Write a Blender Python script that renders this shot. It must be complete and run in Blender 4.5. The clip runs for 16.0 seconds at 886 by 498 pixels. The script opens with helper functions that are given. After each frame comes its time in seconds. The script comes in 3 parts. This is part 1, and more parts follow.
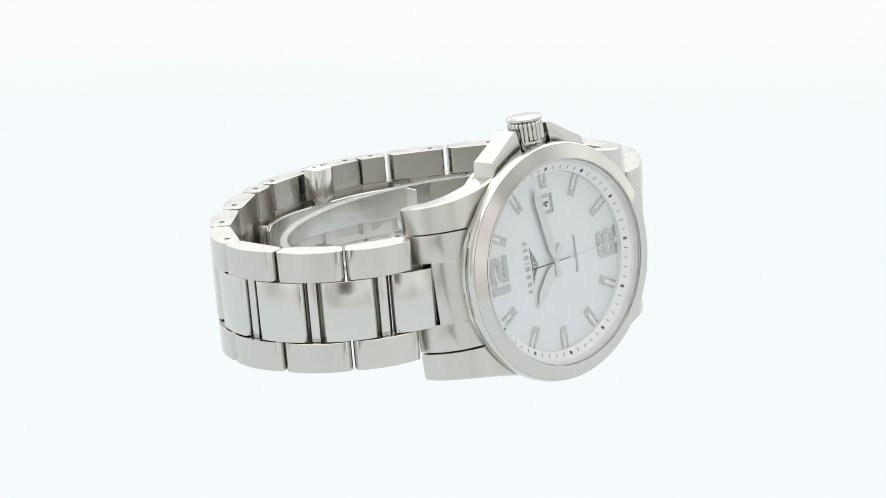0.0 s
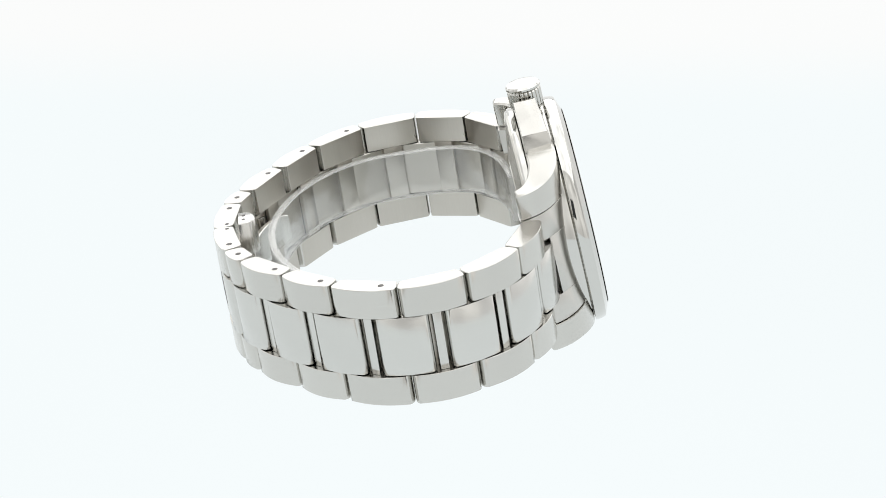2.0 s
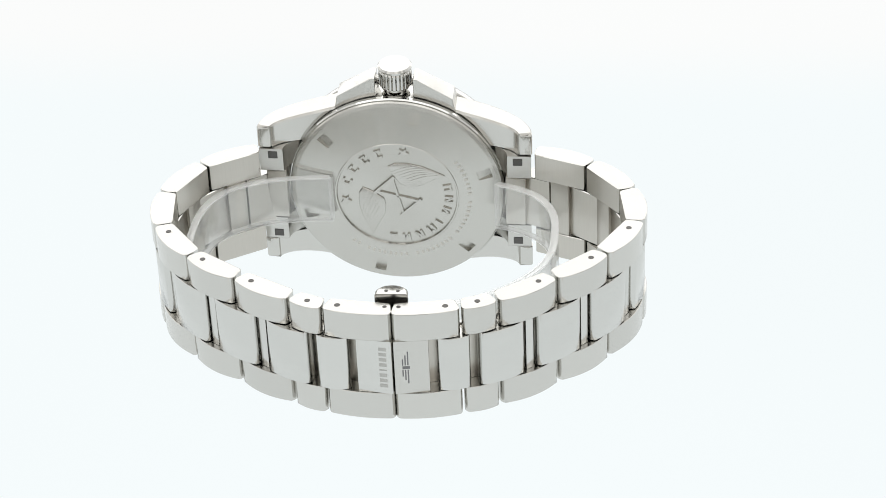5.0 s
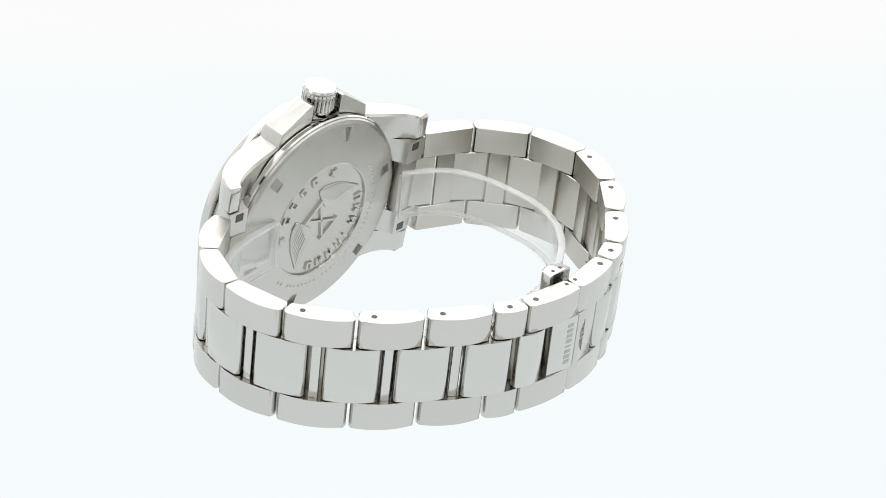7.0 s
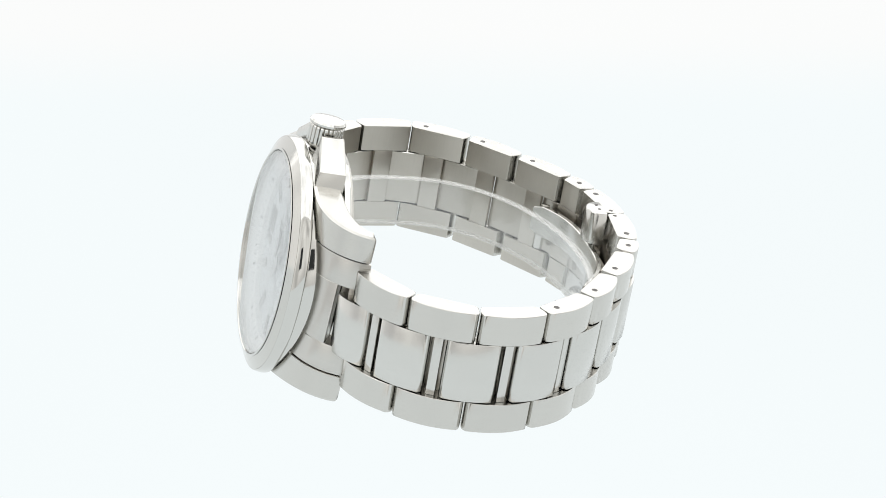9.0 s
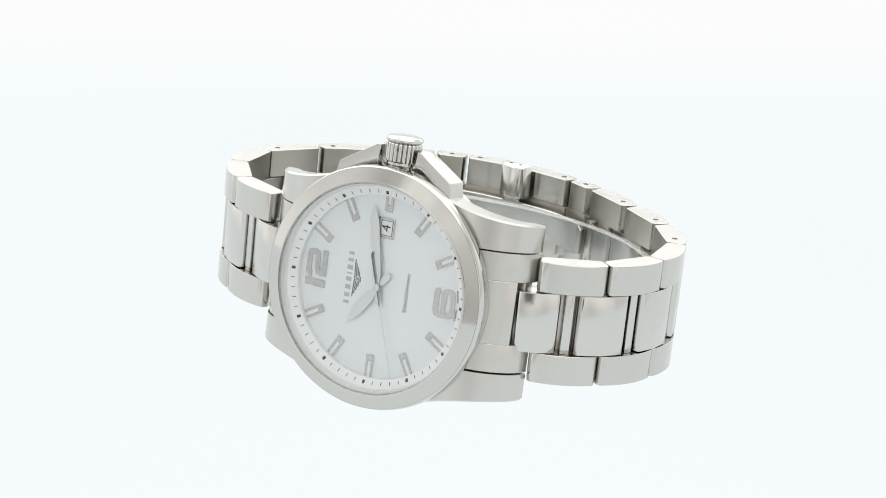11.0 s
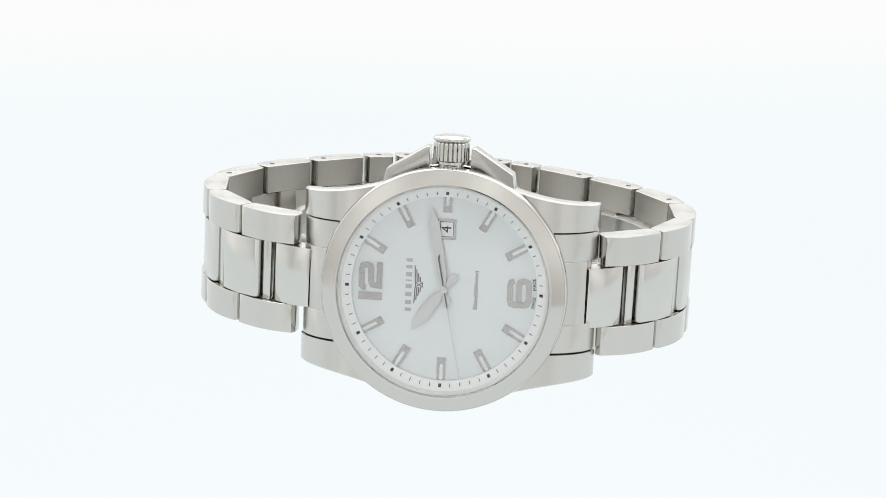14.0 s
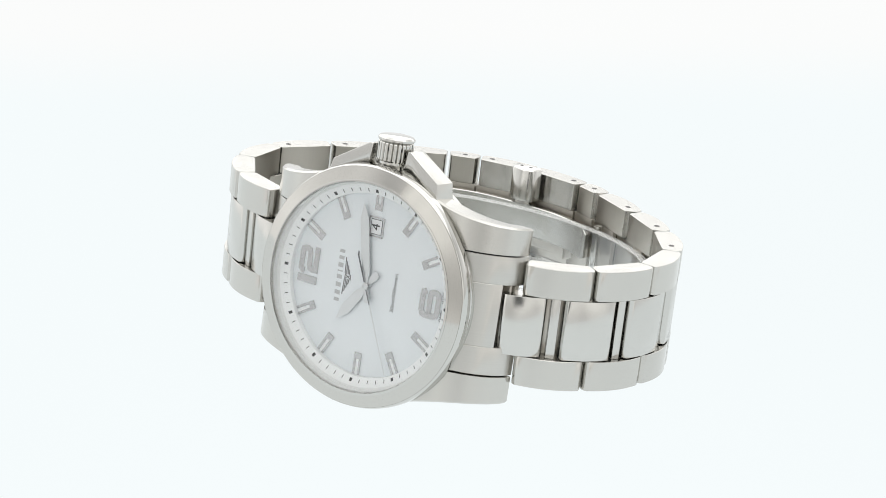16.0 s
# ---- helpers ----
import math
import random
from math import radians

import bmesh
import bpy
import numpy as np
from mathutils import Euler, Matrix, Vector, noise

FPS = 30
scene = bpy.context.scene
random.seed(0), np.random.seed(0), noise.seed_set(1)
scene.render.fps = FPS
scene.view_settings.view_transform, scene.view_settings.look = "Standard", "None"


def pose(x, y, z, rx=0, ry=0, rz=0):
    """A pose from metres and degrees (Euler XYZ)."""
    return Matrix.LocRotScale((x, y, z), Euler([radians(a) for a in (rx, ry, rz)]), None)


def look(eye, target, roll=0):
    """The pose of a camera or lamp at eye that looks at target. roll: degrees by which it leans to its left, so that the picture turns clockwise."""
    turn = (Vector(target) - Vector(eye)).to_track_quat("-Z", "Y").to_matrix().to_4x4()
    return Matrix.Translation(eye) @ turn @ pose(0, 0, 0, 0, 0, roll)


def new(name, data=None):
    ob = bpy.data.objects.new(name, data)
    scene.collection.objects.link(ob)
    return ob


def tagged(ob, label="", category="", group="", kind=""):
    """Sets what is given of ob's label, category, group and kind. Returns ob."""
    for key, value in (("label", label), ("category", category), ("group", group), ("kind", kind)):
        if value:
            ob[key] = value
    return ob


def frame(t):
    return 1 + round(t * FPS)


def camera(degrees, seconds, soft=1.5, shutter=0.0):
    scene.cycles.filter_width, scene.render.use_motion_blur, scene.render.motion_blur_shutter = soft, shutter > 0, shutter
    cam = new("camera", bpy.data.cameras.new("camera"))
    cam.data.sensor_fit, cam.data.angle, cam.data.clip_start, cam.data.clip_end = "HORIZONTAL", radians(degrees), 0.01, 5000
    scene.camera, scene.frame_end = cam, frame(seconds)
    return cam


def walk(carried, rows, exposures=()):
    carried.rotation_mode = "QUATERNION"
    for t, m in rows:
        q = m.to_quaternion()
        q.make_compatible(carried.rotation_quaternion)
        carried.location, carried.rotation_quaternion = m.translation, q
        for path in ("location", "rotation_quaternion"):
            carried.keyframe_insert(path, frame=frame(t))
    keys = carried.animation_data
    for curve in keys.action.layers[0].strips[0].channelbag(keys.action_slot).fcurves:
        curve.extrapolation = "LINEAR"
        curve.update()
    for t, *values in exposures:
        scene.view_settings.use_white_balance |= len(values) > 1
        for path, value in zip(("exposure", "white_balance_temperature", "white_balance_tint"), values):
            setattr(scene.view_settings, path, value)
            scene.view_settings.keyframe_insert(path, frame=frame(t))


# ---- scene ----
cam = camera(21.52, 16.0, 0.7)
STAND = look((0.003455, -0.36746, 0.15799), (0.003455, 0.0, 0.0), 0.279)
walk(cam, [(0.0, STAND), (16.0, STAND)])

MM = 0.001
FLOOR = -0.0161

# turn of the table in degrees, time by time
TURN = [(0.0, 43.17), (0.5, 54.37), (1.0, 67.69), (1.5, 80.88), (2.0, 94.87), (2.5, 107.99), (3.0, 122.0), (3.5,
        134.97), (4.0, 149.0), (4.5, 162.47), (5.0, 175.85), (5.5, 189.32), (6.0, 202.7), (6.5, 216.07), (7.0, 230.11), (7.5,
        243.01), (8.0, 257.23), (8.5, 270.43), (9.0, 284.45), (9.5, 297.5), (10.0, 310.12), (10.5, 321.78), (11.0, 331.64),
        (11.5, 339.81), (12.0, 346.47), (12.5, 352.38), (13.0, 356.82), (13.5, 358.35), (14.0, 354.93), (14.5, 350.34), (15.0,
        344.0), (15.5, 336.75), (16.0, 327.51)]


# ---- light ----
world = bpy.data.worlds.new("studio")
scene.world = world
world.use_nodes = True
world.node_tree.nodes["Background"].inputs[0].default_value = (0.95, 0.98, 1.0, 1)
world.node_tree.nodes["Background"].inputs[1].default_value = 0.05


# ---- materials ----
def material(name):
    m = bpy.data.materials.new(name)
    m.use_nodes = True
    nt = m.node_tree
    return m, nt, nt.nodes["Principled BSDF"]


def node(nt, kind, **values):
    n = nt.nodes.new(kind)
    for key, v in values.items():
        n.inputs[key.replace("_", " ")].default_value = v
    return n


def steel(name, base, rough, brush=(0, 0, 0), relief=0.0, smear=0.0, round_grain=0.0, vary=0.11, axis="Z", across=0.25):
    """Stainless steel; brush gives the grain's scale along each axis."""
    m, nt, bsdf = material(name)
    bsdf.inputs["Metallic"].default_value = 1.0
    tc = nt.nodes.new("ShaderNodeTexCoord")
    mp = node(nt, "ShaderNodeMapping", Scale=brush if max(brush) else (700, 700, 700))
    nt.links.new(tc.outputs["Object"], mp.inputs["Vector"])
    fine = node(nt, "ShaderNodeTexNoise", Scale=1.0, Detail=4.0, Roughness=0.7)
    nt.links.new(mp.outputs[0], fine.inputs["Vector"])
    broad = node(nt, "ShaderNodeTexNoise", Scale=260.0, Detail=3.0)
    nt.links.new(tc.outputs["Object"], broad.inputs["Vector"])
    oi = nt.nodes.new("ShaderNodeObjectInfo")
    # base colour: slight variation from piece to piece and along the grain
    ramp = nt.nodes.new("ShaderNodeMixRGB")
    ramp.inputs[1].default_value = (*[c * (1 - vary) for c in base], 1)
    ramp.inputs[2].default_value = (*[min(1, c * (1 + vary)) for c in base], 1)
    add = nt.nodes.new("ShaderNodeMath"); add.operation = "MULTIPLY_ADD"
    add.inputs[1].default_value, add.inputs[2].default_value = 0.35, 0.0
    nt.links.new(oi.outputs["Random"], add.inputs[0])
    add2 = nt.nodes.new("ShaderNodeMath"); add2.operation = "MULTIPLY_ADD"
    add2.inputs[1].default_value = 0.65
    nt.links.new(fine.outputs["Fac"], add2.inputs[0]); nt.links.new(add.outputs[0], add2.inputs[2])
    nt.links.new(add2.outputs[0], ramp.inputs[0])
    nt.links.new(ramp.outputs[0], bsdf.inputs["Base Color"])
    # roughness: worn patches
    rr = node(nt, "ShaderNodeMapRange")
    rr.inputs["To Min"].default_value, rr.inputs["To Max"].default_value = max(0.02, rough - smear), rough + smear
    nt.links.new(broad.outputs["Fac"], rr.inputs["Value"])
    nt.links.new(rr.outputs[0], bsdf.inputs["Roughness"])
    if round_grain:
        tan = nt.nodes.new("ShaderNodeTangent")
        tan.direction_type, tan.axis = "RADIAL", axis
        nt.links.new(tan.outputs[0], bsdf.inputs["Tangent"])
        bsdf.inputs["Anisotropic"].default_value = round_grain
        bsdf.inputs["Anisotropic Rotation"].default_value = across
    if relief:
        bump = node(nt, "ShaderNodeBump", Strength=relief, Distance=0.00002)
        nt.links.new(fine.outputs["Fac"], bump.inputs["Height"])
        nt.links.new(bump.outputs[0], bsdf.inputs["Normal"])
    return m


STEEL = (0.605, 0.595, 0.565)
brushed = steel("brushed_steel", STEEL, 0.21, (6000, 60, 60), 0.03, 0.03, 0.8, vary=0.07, axis="X")
# matt finish; its darker base also carries the shade inside the bracelet
satin = steel("dimmed_satin_steel", (0.54, 0.515, 0.47), 0.30, (250, 6000, 6000), 0.1, 0.06, vary=0.1)
polished = steel("polished_steel", (0.62, 0.615, 0.59), 0.07, (900, 900, 900), 0.03, 0.03, vary=0.03)
polished_link = steel("polished_link_steel", (0.635, 0.63, 0.605), 0.2, (500, 120, 300), 0.03, 0.05, vary=0.05)
back_steel = steel("caseback_steel", (0.565, 0.555, 0.52), 0.25, (1200, 1200, 1200), 0.0, 0.03, 0.95, vary=0.03)
# near-black base: shade of holes and slots painted on solid pieces
hole_shade = steel("hole_shade_steel", (0.12, 0.115, 0.11), 0.45)
hand_steel = steel("hand_steel", (0.68, 0.695, 0.70), 0.36, (900, 900, 900), 0.02, 0.03)
silver = steel("applied_silver", (0.54, 0.54, 0.54), 0.24, (900, 900, 900), 0.02, 0.03)


def paint(name, colour, rough=0.5, spread=0.03):
    m, nt, bsdf = material(name)
    tc = nt.nodes.new("ShaderNodeTexCoord")
    nz = node(nt, "ShaderNodeTexNoise", Scale=900.0, Detail=3.0)
    nt.links.new(tc.outputs["Object"], nz.inputs["Vector"])
    mix = nt.nodes.new("ShaderNodeMixRGB")
    mix.inputs[1].default_value = (*[c * (1 - spread) for c in colour], 1)
    mix.inputs[2].default_value = (*[min(1, c * (1 + spread)) for c in colour], 1)
    nt.links.new(nz.outputs["Fac"], mix.inputs[0])
    nt.links.new(mix.outputs[0], bsdf.inputs["Base Color"])
    bsdf.inputs["Roughness"].default_value = rough
    return m


hand_dark = steel("dark_polished_hand", (0.16, 0.16, 0.17), 0.3)
black_ink = paint("black_ink", (0.02, 0.02, 0.022), 0.5)
engraved = paint("engraved_grey", (0.42, 0.42, 0.40), 0.5)
grey_ink = paint("grey_ink", (0.16, 0.16, 0.165), 0.5)
lume = paint("pale_lume", (0.86, 0.88, 0.89), 0.6)
ring_white = paint("ring_white", (0.90, 0.915, 0.915), 0.5)
name_grey = paint("name_grey", (0.46, 0.47, 0.475), 0.5)
rehaut_white = paint("flange_silver", (0.80, 0.81, 0.80), 0.3)
date_white = paint("date_white", (0.78, 0.79, 0.8), 0.6)

# silvered dial with a soft sunray sheen
dial_paint, nt, bsdf = material("silvered_dial")
tc = nt.nodes.new("ShaderNodeTexCoord")
grad = nt.nodes.new("ShaderNodeTexGradient"); grad.gradient_type = "RADIAL"
nt.links.new(tc.outputs["Object"], grad.inputs["Vector"])
rays = node(nt, "ShaderNodeTexNoise", Scale=420.0, Detail=2.0)
rays.noise_dimensions = "1D"
nt.links.new(grad.outputs["Fac"], rays.inputs["W"])
mix = nt.nodes.new("ShaderNodeMixRGB")
mix.inputs[1].default_value, mix.inputs[2].default_value = (0.73, 0.77, 0.79, 1), (0.79, 0.82, 0.84, 1)
nt.links.new(rays.outputs["Fac"], mix.inputs[0])
nt.links.new(mix.outputs[0], bsdf.inputs["Base Color"])
bsdf.inputs["Metallic"].default_value, bsdf.inputs["Roughness"].default_value = 0.25, 0.4


def clear(name, facing_gloss, tint=(1, 1, 1), rough=0.0, wave=0.0, power=4.0):
    """Thin clear sheet: lets light through and shines by Fresnel."""
    m, nt, bsdf = material(name)
    nt.nodes.remove(bsdf)
    through_light = nt.nodes.new("ShaderNodeBsdfTransparent")
    through_light.inputs[0].default_value = (*tint, 1)
    shine = nt.nodes.new("ShaderNodeBsdfGlossy")
    shine.inputs["Roughness"].default_value = rough
    # gloss rises towards grazing angles
    fr = node(nt, "ShaderNodeLayerWeight", Blend=0.5)
    steep = nt.nodes.new("ShaderNodeMath"); steep.operation = "POWER"
    steep.inputs[1].default_value = power
    nt.links.new(fr.outputs["Facing"], steep.inputs[0])
    lift = nt.nodes.new("ShaderNodeMath"); lift.operation = "MULTIPLY_ADD"
    lift.inputs[1].default_value, lift.inputs[2].default_value = 1 - facing_gloss, facing_gloss
    nt.links.new(steep.outputs[0], lift.inputs[0])
    mix = nt.nodes.new("ShaderNodeMixShader")
    nt.links.new(lift.outputs[0], mix.inputs[0])
    nt.links.new(through_light.outputs[0], mix.inputs[1])
    nt.links.new(shine.outputs[0], mix.inputs[2])
    nt.links.new(mix.outputs[0], nt.nodes["Material Output"].inputs["Surface"])
    if wave:
        tc = nt.nodes.new("ShaderNodeTexCoord")
        nz = node(nt, "ShaderNodeTexNoise", Scale=160.0, Detail=2.0)
        nt.links.new(tc.outputs["Object"], nz.inputs["Vector"])
        bump = node(nt, "ShaderNodeBump", Strength=wave, Distance=0.0006)
        nt.links.new(nz.outputs["Fac"], bump.inputs["Height"])
        nt.links.new(bump.outputs[0], shine.inputs["Normal"])
        nt.links.new(bump.outputs[0], fr.inputs["Normal"])
    return m


crystal_glass = clear("sapphire_crystal", 0.03, power=3.0)
clear_plastic = clear("clear_plastic", 0.11, (0.975, 0.975, 0.97), 0.12, 0.35, power=3.2)


# cut edge of the plastic; a pale colour paints the light it gathers
plastic_edge, nt, bsdf = material("lit_plastic_edge")
bsdf.inputs["Base Color"].default_value = (0.92, 0.93, 0.92, 1)
bsdf.inputs["Roughness"].default_value = 0.15
bsdf.inputs["Alpha"].default_value = 0.30


def glowing_sheet(name, colour, strength, patch=0.12):
    """White sheet that glows by emission, brighter and dimmer in broad patches."""
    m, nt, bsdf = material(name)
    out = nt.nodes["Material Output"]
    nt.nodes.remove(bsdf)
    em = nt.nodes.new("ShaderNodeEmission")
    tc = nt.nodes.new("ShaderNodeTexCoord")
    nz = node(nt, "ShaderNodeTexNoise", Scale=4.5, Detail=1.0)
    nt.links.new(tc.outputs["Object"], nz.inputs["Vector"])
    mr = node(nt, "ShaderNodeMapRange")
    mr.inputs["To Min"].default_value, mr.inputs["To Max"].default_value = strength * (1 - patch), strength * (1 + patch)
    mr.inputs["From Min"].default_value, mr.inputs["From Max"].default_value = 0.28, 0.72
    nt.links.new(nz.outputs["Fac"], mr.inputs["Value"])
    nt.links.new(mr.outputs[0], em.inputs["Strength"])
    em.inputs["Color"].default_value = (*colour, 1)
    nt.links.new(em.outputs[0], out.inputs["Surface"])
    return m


# the table's bright, shadowless white is put in as emission
floor_glow = glowing_sheet("glowing_white_table", (0.925, 0.965, 0.975), 1.0, 0.008)
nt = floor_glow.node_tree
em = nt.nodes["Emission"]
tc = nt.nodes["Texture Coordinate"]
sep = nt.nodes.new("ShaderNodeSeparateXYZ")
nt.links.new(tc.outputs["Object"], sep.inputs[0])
# glow colour goes from bluish to neutral white towards the back
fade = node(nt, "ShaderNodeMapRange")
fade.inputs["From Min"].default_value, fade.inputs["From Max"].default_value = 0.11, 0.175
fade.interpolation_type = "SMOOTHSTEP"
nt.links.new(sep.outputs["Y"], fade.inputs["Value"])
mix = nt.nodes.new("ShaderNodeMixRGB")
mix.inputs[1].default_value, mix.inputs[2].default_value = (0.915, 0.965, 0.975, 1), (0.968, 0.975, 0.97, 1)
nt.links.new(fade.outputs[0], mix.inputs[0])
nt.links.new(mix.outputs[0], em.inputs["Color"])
# lit look of the paper sweep put in as its own emission
back_glow = glowing_sheet("glowing_white_paper", (0.968, 0.975, 0.97), 1.0, 0.01)
back_fill = glowing_sheet("glowing_fill_panel", (1.0, 1.0, 0.99), 1.75, 0.08)
side_glow = glowing_sheet("glowing_tent_side", (1.0, 0.995, 0.98), 1.05, 0.2)
top_glow = glowing_sheet("glowing_tent_top", (1.0, 1.0, 0.99), 1.8, 0.25)
front_glow = glowing_sheet("glowing_tent_front", (1.0, 0.988, 0.955), 0.92, 0.35)
# light falloff put into the side cloth's glow: dimmer front, brighter back
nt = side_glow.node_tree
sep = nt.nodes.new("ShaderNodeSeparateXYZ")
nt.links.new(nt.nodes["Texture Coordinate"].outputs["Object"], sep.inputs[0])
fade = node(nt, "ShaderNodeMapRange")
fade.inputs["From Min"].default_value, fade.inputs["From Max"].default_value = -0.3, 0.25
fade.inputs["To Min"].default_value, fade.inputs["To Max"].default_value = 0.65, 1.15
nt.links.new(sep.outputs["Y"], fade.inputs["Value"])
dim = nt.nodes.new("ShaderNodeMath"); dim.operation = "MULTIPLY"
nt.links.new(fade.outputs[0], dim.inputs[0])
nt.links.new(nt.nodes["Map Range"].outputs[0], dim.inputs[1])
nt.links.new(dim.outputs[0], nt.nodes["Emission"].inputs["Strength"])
table_grey = paint("grey_table_top", (0.3, 0.3, 0.3), 0.6)


# ---- mesh helpers; shapes are given in millimetres ----
def link_mesh(name, bm, mat, smooth=35):
    bmesh.ops.recalc_face_normals(bm, faces=bm.faces)
    bmesh.ops.scale(bm, vec=(MM, MM, MM), verts=bm.verts)
    me = bpy.data.meshes.new(name)
    bm.to_mesh(me)
    bm.free()
    me.materials.append(mat)
    if smooth:
        me.shade_smooth()
        me.set_sharp_from_angle(angle=radians(smooth))
    return me


def part(name, bm, mat, parent, label="", m=None, smooth=35):
    me = bm if isinstance(bm, bpy.types.Mesh) else link_mesh(name, bm, mat, smooth)
    ob = new(name, me)
    ob.parent = parent
    if m is not None:
        ob.matrix_basis = m
    if label:
        ob["label"] = label
    return ob


def at(x, y, z, rx=0, ry=0, rz=0):
    return pose(x * MM, y * MM, z * MM, rx, ry, rz)


def lathe(rings, n=96, closed=False):
    """Turn (radius, z) points about z."""
    bm = bmesh.new()
    loops = []
    for r, z in rings:
        if r < 1e-6:
            loops.append([bm.verts.new((0, 0, z))])
        else:
            loops.append([bm.verts.new((r * math.cos(2 * math.pi * i / n), r * math.sin(2 * math.pi * i / n), z)) for i in range(n)])
    pairs = list(zip(loops, loops[1:])) + ([(loops[-1], loops[0])] if closed else [])
    for a, b in pairs:
        for i in range(n):
            j = (i + 1) % n
            if len(a) == 1 and len(b) == 1:
                continue
            if len(a) == 1:
                bm.faces.new((a[0], b[i], b[j]))
            elif len(b) == 1:
                bm.faces.new((a[i], a[j], b[0]))
            else:
                bm.faces.new((a[i], a[j], b[j], b[i]))
    return bm


def bevel(bm, w, segs=2, angle=25):
    sharp = [e for e in bm.edges if len(e.link_faces) == 2 and e.calc_face_angle(0) > radians(angle)]
    bmesh.ops.bevel(bm, geom=sharp, offset=w, segments=segs, profile=0.5, affect="EDGES", clamp_overlap=True)
    return bm


def box(sx, sy, sz, w=0.0, centre=(0, 0, 0)):
    bm = bmesh.new()
    bmesh.ops.create_cube(bm, size=1, matrix=Matrix.Translation(centre) @ Matrix.Diagonal((sx, sy, sz, 1)))
    if w:
        bevel(bm, w)
    return bm


def prism(poly, z0, z1, w=0.0, into=None):
    """Extrude an outline in x, y from z0 to z1."""
    bm = into or bmesh.new()
    lo = [bm.verts.new((x, y, z0)) for x, y in poly]
    hi = [bm.verts.new((x, y, z1)) for x, y in poly]
    bm.faces.new(lo[::-1]); bm.faces.new(hi)
    for i in range(len(poly)):
        j = (i + 1) % len(poly)
        bm.faces.new((lo[i], lo[j], hi[j], hi[i]))
    if w:
        bmesh.ops.recalc_face_normals(bm, faces=bm.faces)
        bevel(bm, w)
    return bm


def loft(sections, close=True):
    """Skin a row of equal-length closed outlines."""
    bm = bmesh.new()
    rows = [[bm.verts.new(v) for v in s] for s in sections]
    n = len(rows[0])
    for a, b in zip(rows, rows[1:]):
        for i in range(n):
            j = (i + 1) % n
            bm.faces.new((a[i], a[j], b[j], b[i]))
    if close:
        bm.faces.new(rows[0][::-1]); bm.faces.new(rows[-1])
    return bm


def stroke(points, width, z0, z1, into=None, cyclic=False):
    """A flat ribbon of even width along a line, with mitred corners."""
    bm = into or bmesh.new()
    pts = [Vector(q) for q in points]
    n = len(pts)
    left, right = [], []
    for i, q in enumerate(pts):
        a = (q - pts[i - 1]).normalized() if i or cyclic else None
        b = (pts[(i + 1) % n] - q).normalized() if i < n - 1 or cyclic else None
        a, b = a or b, b or a
        t = (a + b).normalized()
        nrm = Vector((-t.y, t.x)) * (width / 2 / max(0.5, t.dot(a)))
        left.append(q + nrm); right.append(q - nrm)
    vs = [[bm.verts.new((*v, z)) for v in side] for side in (left, right) for z in (z0, z1)]
    ll, lh, rl, rh = vs
    for i in range(n if cyclic else n - 1):
        j = (i + 1) % n
        bm.faces.new((lh[i], lh[j], rh[j], rh[i])); bm.faces.new((ll[i], rl[i], rl[j], ll[j]))
        bm.faces.new((ll[i], ll[j], lh[j], lh[i])); bm.faces.new((rl[i], rh[i], rh[j], rl[j]))
    if not cyclic:
        for i in (0, n - 1):
            bm.faces.new((ll[i], lh[i], rh[i], rl[i]))
    return bm


def lettering(text, size, mat, parent, m, depth=0.02, bold=0.0, label="", name="lettering"):
    cu = bpy.data.curves.new(name, "FONT")
    cu.body, cu.size, cu.align_x, cu.align_y = text, size * MM, "CENTER", "CENTER"
    cu.extrude, cu.offset, cu.resolution_u = depth * MM, bold * MM, 3
    tmp = new("writing", cu)
    me = bpy.data.meshes.new_from_object(tmp.evaluated_get(bpy.context.evaluated_depsgraph_get()))
    bpy.data.objects.remove(tmp)
    me.materials.clear(); me.materials.append(mat)
    return part(name, me, mat, parent, label, m)


# ---- the light tent; its walls are unseen, added and glowing ----
def structure(name, bm, mat, label, smooth=35):
    return tagged(new(name, link_mesh(name, bm, mat, smooth)), label, kind="structure")


def slab(name, centre, size, mat, label):
    bm = box(*[v * 1000 for v in size], centre=[v * 1000 for v in centre])
    return structure(name, bm, mat, label, 0)


